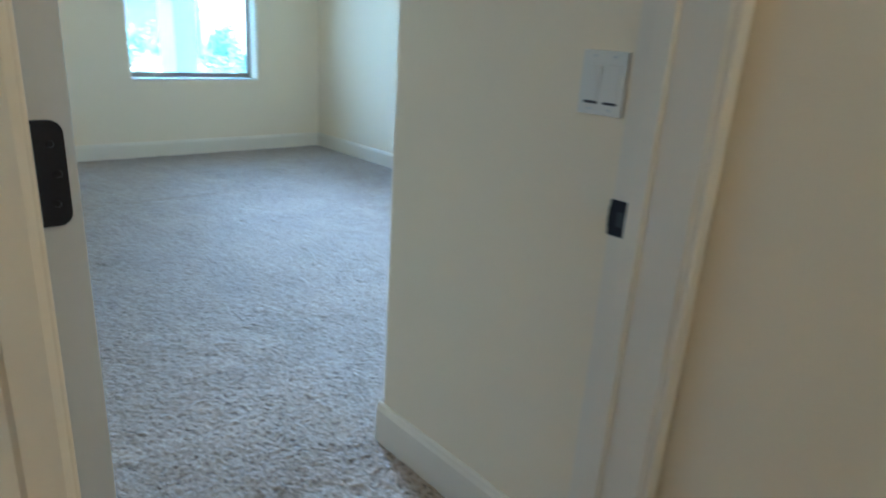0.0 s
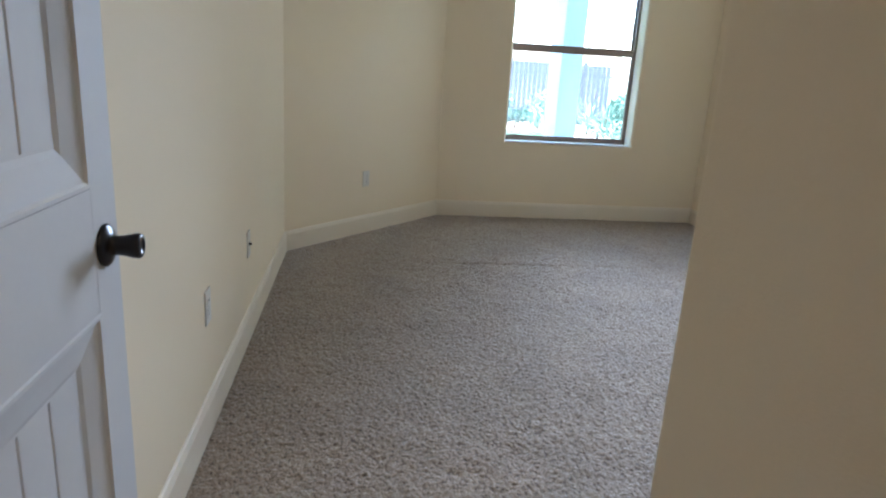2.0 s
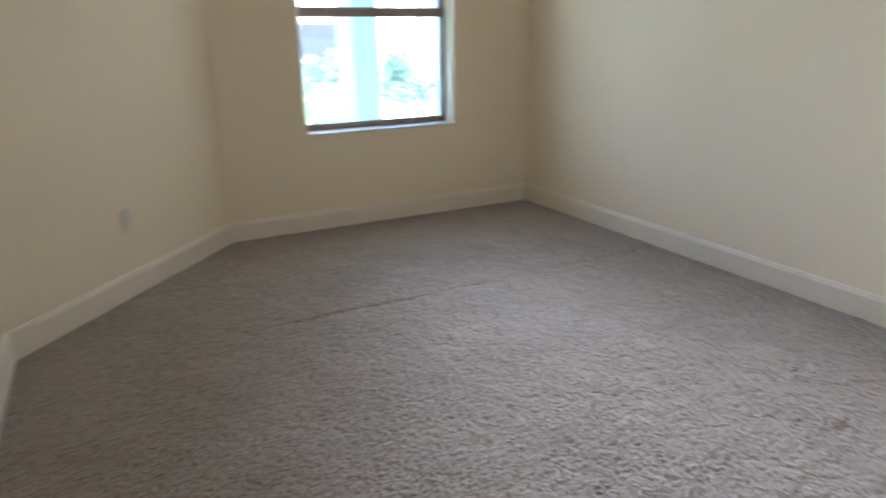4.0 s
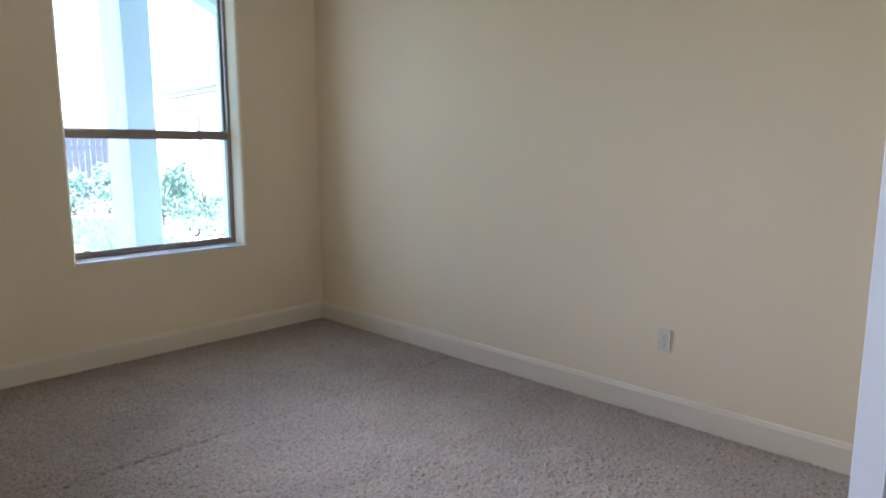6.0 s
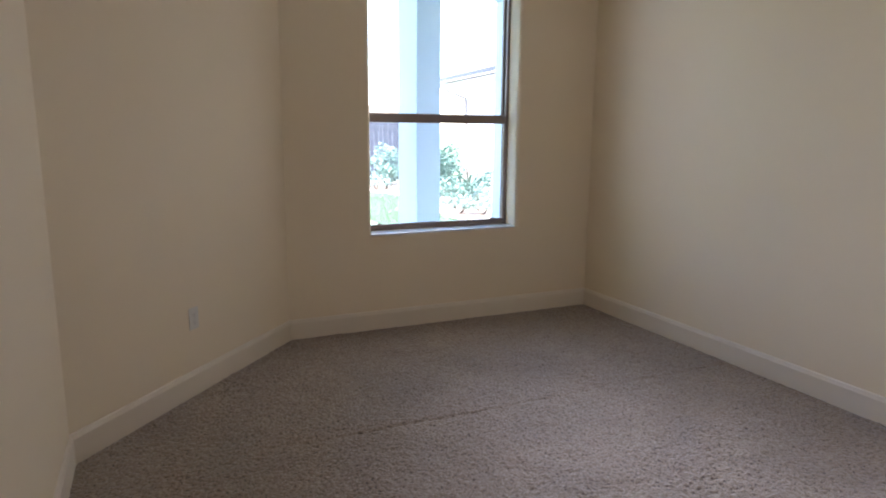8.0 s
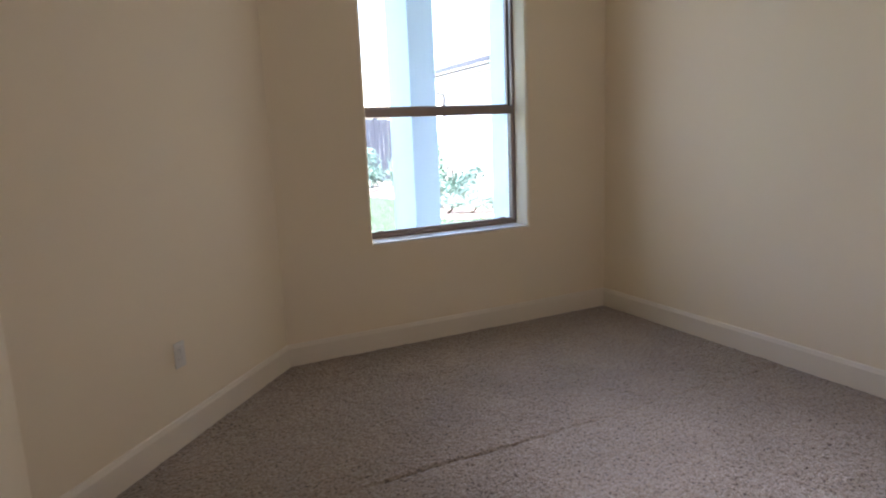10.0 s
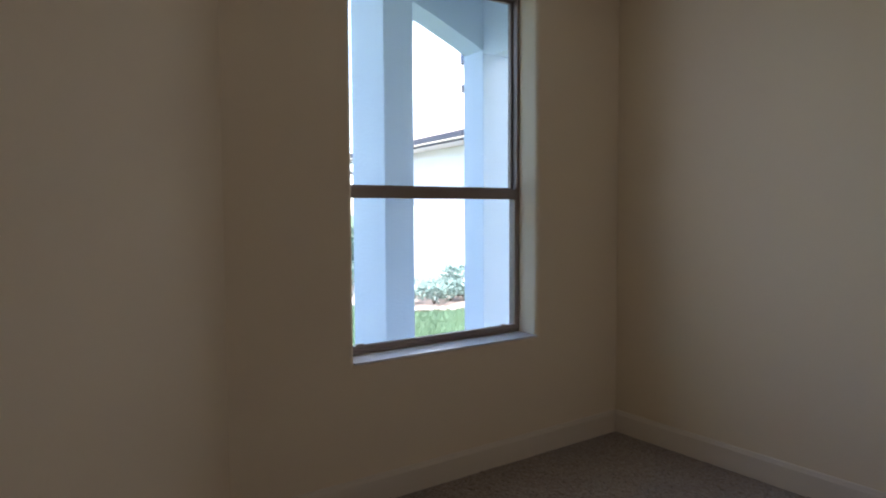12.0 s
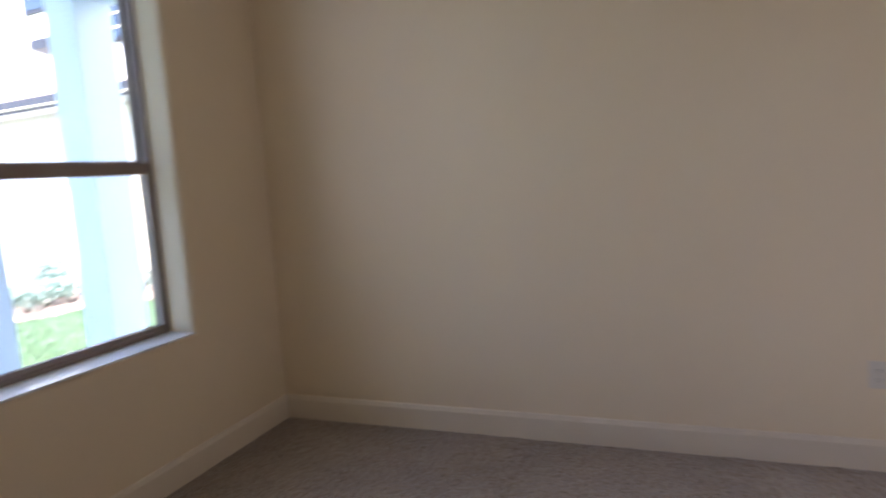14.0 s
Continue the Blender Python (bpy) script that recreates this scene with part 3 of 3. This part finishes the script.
def wall_plate(name, label, category, at, turn, kind="outlet", group=""):
    """A plate on a wall, built facing +y at the origin, then turned."""
    t = base(name, label, category, group)
    w = 0.050 if kind == "switch" else 0.035
    part("plate", boxes((-w, w, 0, 0.006, -0.0585, 0.0585), bevel=0.0022), PLATE, t)
    if kind == "outlet":
        for z in (-0.0195, 0.0195):
            s = part("socket", boxes((-0.0165, 0.0165, 0.005, 0.0078, z - 0.0142, z + 0.0142), bevel=0.002), PLATE, t)
            for x, h in ((-0.0065, 0.0045), (0.0065, 0.0035)):
                part("slot", boxes((x - 0.001, x + 0.001, 0.0074, 0.0081, z - h + 0.003, z + h + 0.003)), SLOT, s)
            part("ground_hole", lathe([(0, 0.0024), (0.0006, 0.0024)], (0, 1, 0), (0, 0.0076, z - 0.008), 8), SLOT, s)
        part("screw", lathe([(0, 0.003), (0.0012, 0.0024)], (0, 1, 0), (0, 0.006, 0), 10), SCREW, t)
    elif kind == "cable":
        part("jack", lathe([(0, 0.0075), (0.004, 0.0075), (0.004, 0.005), (0.011, 0.005)], (0, 1, 0), (0, 0.006, 0), 12), BLACKM, t, "dark cable jack")
        for z in (-0.042, 0.042):
            part("screw", lathe([(0, 0.003), (0.0012, 0.0024)], (0, 1, 0), (0, 0.006, z), 10), SCREW, t)
    else:
        for x in (-0.0215, 0.0215):
            s = part("rocker", boxes((x - 0.015, x + 0.015, 0.004, 0.0085, -0.0335, 0.0335), bevel=0.002), PLATE, t)
            for v in s.data.vertices:
                v.co.y += 0.05 * v.co.z * (v.co.y > 0.006)
            part("shadow_gap", boxes((x - 0.015, x + 0.015, 0.0055, 0.0063, -0.0385, -0.0335)), SLOT, s)
            for z in (-0.048, 0.048):
                part("screw", lathe([(0, 0.003), (0.001, 0.0024)], (0, 1, 0), (x, 0.006, z), 10), SCREW, t)
    t.matrix_world = pose(*at, 0, 0, turn)
    return t


wall_plate("wall_outlet", "white duplex outlet on the east cream wall", "outlet", (0, -2.935, 0.415), 90)
wall_plate("wall_outlet", "white duplex outlet low on the west wall", "outlet", (WX, -3.485, 0.43), -90)
wall_plate("cable_outlet", "white cable outlet with a dark jack on the west wall", "outlet", (WX, -2.69, 0.428), -90, "cable")
an = math.degrees(math.atan2(ang.y, ang.x))
pa = Vector((WX, AY, 0)).lerp(Vector((BX, 0, 0)), 0.46)
wall_plate("wall_outlet", "white duplex outlet on the angled wall", "outlet", (pa.x, pa.y, 0.412), 180 + an)
wall_plate("light_switch", "white double rocker light switch by the doorway", "light switch", (EX, -5.246, 1.145), 90, "switch")

# hall ceiling lamp
hl = base("ceiling_lamp", "round warm ceiling lamp in the hall", "ceiling lamp")
part("lamp_rim", lathe([(0, 0.11), (0.012, 0.108), (0.018, 0.095), (0.018, 0.09), (0.0, 0.09)], (0, 0, -1), (-2.62, -6.2, CH), 32), TRIM, hl, smooth=True)
part("diffuser", lathe([(0, 0.088), (0.012, 0.088), (0.016, 0.06)], (0, 0, -1), (-2.62, -6.2, CH), 32), LAMPM, hl, "glowing diffuser", smooth=True)
HALL = new("hall_lamp", bpy.data.lights.new("hall_lamp", "AREA"))
HALL.data.shape, HALL.data.size, HALL.data.energy, HALL.data.color = "DISK", 0.17, 0.21, (1.0, 0.84, 0.70)
HALL.matrix_world = look((-2.62, -6.2, CH - 0.03), (-2.62, -6.2, 0))

# ---------------------------------------------------------------- porch
G = -0.15
setting("porch_slab", boxes((-4.2, 0.5, OUT + 0.002, 1.75, G - 0.1, -0.05), bevel=0.01), CONCRETE, "grey concrete porch slab", "porch")


def column(x0, x1, y0, y1, label):
    t = base("porch_column", label, "column", "porch columns")
    part("shaft", boxes((x0, x1, y0, y1, -0.05, 3.3), bevel=0.008), STUCCO, t)
    return t


column(-1.10, -0.88, 0.93, 1.37, "white stucco square porch column")
column(-0.084, 0.20, 1.20, 1.445, "white stucco square corner column of the porch")


def haunched(pts, top, place, thick):
    """A beam whose underside follows pts, curving down to its column."""
    bm = bmesh.new()
    rows = []
    for d in (0.0, thick):
        rows.append(([bm.verts.new(place(a, z, d)) for a, z in pts], [bm.verts.new(place(a, top, d)) for a, z in pts]))
    (l0, t0), (l1, t1) = rows
    for i in range(len(pts) - 1):
        bm.faces.new((l0[i], l0[i + 1], t0[i + 1], t0[i]))
        bm.faces.new((l1[i], l1[i + 1], t1[i + 1], t1[i]))
        bm.faces.new((l0[i], l0[i + 1], l1[i + 1], l1[i]))
        bm.faces.new((t0[i], t0[i + 1], t1[i + 1], t1[i]))
    bm.faces.new((l0[0], t0[0], t1[0], l1[0]))
    bm.faces.new((l0[-1], t0[-1], t1[-1], l1[-1]))
    return bm


setting("porch_arch_north", haunched([(-4.2, 2.97), (-1.4, 2.96), (-1.1, 2.92), (-0.88, 2.872), (-0.73, 2.828), (-0.556, 2.766), (-0.316, 2.67), (-0.16, 2.605), (-0.086, 2.57)], 3.298, lambda a, z, d: Vector((a, 1.203 + d, z)), 0.22), STUCCO, "white stucco arch along the porch front", "arch")
setting("porch_arch_east", haunched([(OUT + 0.024, 2.74), (0.5, 2.61), (0.80, 2.54), (0.93, 2.523), (1.07, 2.515), (1.198, 2.55)], 3.298, lambda a, z, d: Vector((-0.081 + d, a, z)), 0.25), STUCCO, "white stucco arch from the corner column to the house", "arch")
# unseen blocker, added so the columns' west faces fall into shade
setting("porch_shade_wall", boxes((-3.6, -3.4, OUT + 0.004, 3.4, G - 0.1, 3.29)), STUCCO, "unseen white stucco wall keeping the west sky off the porch", "wall")
setting("porch_ceiling", boxes((-4.2, 0.5, OUT, 1.75, 3.3, 3.4)), STUCCO, "white porch ceiling", "ceiling")
setting("roof", boxes((-5.6, 0.75, -7.6, 1.95, 3.42, 3.6)), ROOFM, "tan tiled roof over the house", "roof")

# ---------------------------------------------------------------- garden
bm = bmesh.new()
bmesh.ops.create_grid(bm, x_segments=60, y_segments=60, size=300)
for v in bm.verts:
    v.co.z = G - 0.02
setting("ground", bm, LAWN, "green lawn reaching to the horizon", "lawn")


BED_EDGE = [(-1.5, 11.7), (1.85, 11.2), (2.35, 9.4), (1.65, 7.0), (1.75, 5.75), (2.5, 5.45), (3.15, 5.32), (3.75, 4.75), (4.9, 4.4)]


def in_bed(px, py):
    """Which points of the plan lie on the planting bed."""
    ring = BED_EDGE + [(5.7, 14.6), (-1.5, 14.6)]
    inside = np.zeros(px.shape, bool)
    for (xa, ya), (xb, yb) in zip(ring, ring[1:] + ring[:1]):
        if ya != yb:
            inside ^= ((ya > py) != (yb > py)) & (px < (xb - xa) * (py - ya) / (yb - ya) + xa)
    return inside


def blades(name, x0, x1, y0, y1, count, height, label):
    rng = np.random.default_rng(11)
    px, py = rng.uniform(x0, x1, count), rng.uniform(y0, y1, count)
    keep = ~in_bed(px, py)
    px, py = px[keep], py[keep]
    count = len(px)
    a, h, lean_ = rng.uniform(0, 6.283, count), height * rng.uniform(0.5, 1.3, count), rng.normal(0, 0.02, (count, 2))
    w = 0.006
    co = np.zeros((count, 3, 3))
    co[:, 0] = np.stack([px - w * np.cos(a), py - w * np.sin(a), np.full(count, G - 0.02)], -1)
    co[:, 1] = np.stack([px + w * np.cos(a), py + w * np.sin(a), np.full(count, G - 0.02)], -1)
    co[:, 2] = np.stack([px + lean_[:, 0], py + lean_[:, 1], G - 0.02 + h], -1)
    me = bpy.data.meshes.new("grass")
    me.from_pydata(co.reshape(-1, 3).tolist(), [], np.arange(count * 3).reshape(-1, 3).tolist())
    me.materials.append(GRASS)
    return tagged(new(name, me), label, "grass", kind="stuff")


blades("grass", 0.3, 4.8, 1.9, 11.3, 90000, 0.07, "short green lawn grass")

# planting bed
setting("planting_bed", prism(BED_EDGE + [(5.7, 14.6), (-1.5, 14.6)], G - 0.05, G + 0.02), MULCH, "brown mulched planting bed", "planting bed")
rng = random.Random(5)
stone_proto = bmesh.new()
bmesh.ops.create_icosphere(stone_proto, subdivisions=2, radius=0.09)
for v in stone_proto.verts:
    v.co *= 0.8 + 0.4 * noise.noise(v.co * 14)
    v.co.z *= 0.6
stone_mesh = mesh_of(stone_proto, STONE, True)
for (xa, ya), (xb, yb) in zip(BED_EDGE, BED_EDGE[1:]):
    n = int(math.hypot(xb - xa, yb - ya) / 0.15)
    for i in range(n):
        f = (i + rng.uniform(-0.3, 0.3)) / n
        s = tagged(new("edging_stone", stone_mesh), "pale rounded stone edging the planting bed", "stone", "bed edging stones")
        s.matrix_world = pose(xa + (xb - xa) * f + rng.uniform(-.05, .05), ya + (yb - ya) * f + rng.uniform(-.05, .05), G + 0.03, 0, 0, rng.uniform(0, 360)) @ Matrix.Scale(rng.uniform(0.6, 1.15), 4)


def leafy(seed, height, width, count, size):
    """Leaves scattered through an uneven crown."""
    r = random.Random(seed)
    bm = bmesh.new()
    lobes = [(Vector((r.uniform(-.3, .3) * width, r.uniform(-.3, .3) * width, height * r.uniform(0.35, 0.8))), r.uniform(0.22, 0.42)) for _ in range(7)]
    for _ in range(count):
        c, q = r.choice(lobes)
        d = Vector((r.gauss(0, 1), r.gauss(0, 1), r.gauss(0, 1))).normalized() * (q * r.uniform(0.5, 1.0) ** 0.5)
        p = c + Vector((d.x * width, d.y * width, d.z * height))
        p.z = max(p.z, 0.02)
        a = Vector((r.gauss(0, 1), r.gauss(0, 1), r.gauss(0.5, 0.7))).normalized()
        b = a.orthogonal().normalized()
        s = size * r.uniform(0.6, 1.3)
        m = a.cross(b) * s * 0.12
        vs = [bm.verts.new(q2) for q2 in (p, p + a * s * 0.5 + b * s * 0.28 + m, p + a * s, p + a * s * 0.5 - b * s * 0.28 + m)]
        bm.faces.new(vs)
    return bm


def shrub(name, seed, height, width, count, size, mat, label):
    t = base(name, label, "shrub", "garden shrubs")
    r = random.Random(seed)
    for _ in range(4):
        top = Vector((r.uniform(-.25, .25) * width, r.uniform(-.25, .25) * width, height * 0.6))
        part("stem", tube([(0, 0, -0.03), top * 0.5 + Vector((0.02, 0.01, 0)), top], [0.014, 0.01, 0.005], 6), STEM, t)
    part("foliage", leafy(seed, height, width, count, size), mat, t)
    return t


def spiky(name, seed, height, count, label):
    t = base(name, label, "plant", "spiky plants")
    r = random.Random(seed)
    part("stem", tube([(0, 0, -0.03), (0.06, -0.02, height * 0.5), (0.17, -0.05, height)], [0.024, 0.02, 0.012], 6), STEM, t)
    bm = bmesh.new()
    for k in range(count):
        a, e = r.uniform(0, 6.283), r.uniform(0.3, 1.25)
        L = height * r.uniform(0.45, 0.7)
        z0 = height * r.uniform(0.05, 0.4)
        d = Vector((math.cos(a) * math.cos(e), math.sin(a) * math.cos(e), math.sin(e)))
        s = Vector((-math.sin(a), math.cos(a), 0)) * 0.022
        o = Vector((0.02, 0, z0))
        mid = o + d * L * 0.55
        tip = o + d * L - Vector((0, 0, L * 0.18))
        v = [bm.verts.new(q) for q in (o - s * 0.4, o + s * 0.4, mid + s, tip, mid - s)]
        bm.faces.new(v)
    part("foliage", bm, LEAF, t)
    return t


kinds = [shrub("shrub", 1, 0.55, 0.75, 420, 0.085, LEAF, "dense green leafy shrub in the bed"),
         shrub("shrub", 2, 0.42, 0.8, 380, 0.075, LEAF2, "low pale green shrub in the bed"),
         shrub("shrub", 3, 0.95, 0.7, 520, 0.10, LEAF, "tall green leafy shrub in the bed"),
         spiky("spiky_plant", 4, 1.15, 34, "tall spiky green plant with a dark stalk")]
first = [True] * 4
spots = ((1, 2.75, 6.0), (1, 3.15, 6.15), (1, 3.45, 6.0), (1, 3.0, 6.6), (1, 3.6, 6.5), (1, 4.0, 6.1), (0, 4.15, 7.35), (1, 3.7, 7.2), (1, 2.35, 6.25), (1, 4.3, 5.6), (1, 4.5, 6.6),
         (3, 2.76, 7.58), (0, 2.3, 7.3), (1, 2.0, 6.5), (0, 2.55, 8.1), (3, 2.35, 8.6), (2, 2.9, 9.0), (0, 3.3, 8.3), (1, 3.2, 7.7), (2, 3.3, 10.3), (3, 2.75, 10.8), (0, 2.7, 9.9), (2, 3.9, 11.2),
         (0, 1.1, 11.9), (1, 0.5, 12.0), (0, -0.1, 12.2), (2, 0.8, 12.7), (0, 1.7, 11.8), (2, -0.7, 12.8), (1, 2.1, 11.6), (2, 1.9, 12.6), (2, 2.8, 12.9), (0, 2.5, 11.9), (0, 4.2, 9.6), (1, -0.9, 12.2))
for k, x, y in spots:
    m = pose(x, y, G + 0.015, 0, 0, rng.uniform(0, 360)) @ Matrix.Scale(rng.uniform(0.85, 1.15) * (0.8 if k == 1 and y < 7.3 else 1.0), 4)
    if first[k]:
        kinds[k].matrix_world = m
        first[k] = False
    else:
        c = copy_thing(kinds[k], m)
        c.scale = [m.to_scale().x] * 3

# wooden fence
fence = base("fence", "weathered grey board fence behind the garden", "fence", kind="structure")
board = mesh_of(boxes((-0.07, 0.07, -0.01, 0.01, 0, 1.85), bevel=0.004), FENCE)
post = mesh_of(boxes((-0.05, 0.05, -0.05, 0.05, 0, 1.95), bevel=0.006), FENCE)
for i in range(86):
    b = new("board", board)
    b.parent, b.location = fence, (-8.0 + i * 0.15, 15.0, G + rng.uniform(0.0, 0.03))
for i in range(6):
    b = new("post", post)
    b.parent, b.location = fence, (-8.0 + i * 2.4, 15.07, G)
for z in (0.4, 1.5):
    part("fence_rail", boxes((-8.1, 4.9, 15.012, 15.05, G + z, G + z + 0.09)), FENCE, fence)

# neighbouring house
house = base("neighbour_house", "white two-storey stucco house beyond the lawn", "house", kind="structure")
part("wall", boxes((5.0, 11.0, -9.0, 11.2, G - 0.1, 6.4), (5.0, 11.0, 11.2, 13.6, G - 0.1, 2.9)), HOUSEW, house)
part("roof", boxes((4.7, 11.5, -9.5, 11.4, 6.4, 6.6), (4.44, 5.0, -9.0, 14.4, 2.956, 2.975), (5.0, 11.0, 11.21, 14.4, 2.956, 3.02)), ROOFM, house)
part("fascia", boxes((4.41, 4.5, -9.0, 14.4, 2.832, 2.955), bevel=0.006), FASCIA, house, "brown metal roof edge")
part("gutter", run_profile((4.5, -9.0), (4.5, 14.4), [(0, 2.79), (0.09, 2.80), (0.105, 2.815), (0.105, 2.831), (0.0, 2.831)], (-1, 0)), TRIM, house, "white metal gutter")
# dark strip modelled in place of the shadow line under the gutter
part("gutter_shade_strip", boxes((4.405, 4.5, -9.0, 14.4, 2.77, 2.789), bevel=0.004), FASCIA, house)
part("soffit", boxes((4.5, 5.0, -9.0, 14.38, 2.775, 2.795)), HOUSEW, house)
part("downspout", tube([(4.45, 14.3, 2.78), (4.45, 14.3, 2.70), (4.62, 14.1, 2.55), (4.93, 13.5, 2.33), (4.94, 13.48, 2.2), (4.94, 13.48, G)], 0.05, 8), DOWNP, house, "tan metal downspout")
part("downspout", tube([(4.93, 5.9, 2.8), (4.93, 5.9, G)], 0.04, 8), TRIM, house, "white downspout")
part("eave", prism([(4.45, 6.2), (5.0, 6.2), (5.0, 7.75), (4.45, 7.45)], 3.68, 3.82), FASCIA, house)


def house_window(y0, y1, z0, z1, bars):
    w = part("window", boxes((4.965, 5.01, y0, y1, z0, z1), bevel=0.006), FASCIA, house, "dark framed window")
    part("pane", boxes((4.958, 4.97, y0 + 0.06, y1 - 0.06, z0 + 0.06, z1 - 0.06)), DARKGL, w)
    for i in range(bars):
        z = z0 + (z1 - z0) * (i + 1) / (bars + 1)
        part("muntin", boxes((4.95, 4.97, y0 + 0.05, y1 - 0.05, z - 0.015, z + 0.015)), TRIM, w)


house_window(7.1, 8.33, 4.44, 4.80, 0)
house_window(5.2, 6.22, 3.70, 4.75, 4)
pivot = Matrix.Translation((5.0, 7.5, 0))
house.matrix_world = pivot @ Matrix.Rotation(radians(-5.7), 4, "Z") @ pivot.inverted()
far = base("far_house", "far low house with a tan roof", "house", kind="structure")
part("wall", boxes((-14, 9, 26.5, 32, G, 1.98)), HOUSEW, far)
part("roof", prism([(-14.5, 26), (9.5, 26), (9.5, 33), (-14.5, 33)], 1.98, 2.55), ROOFM, far)
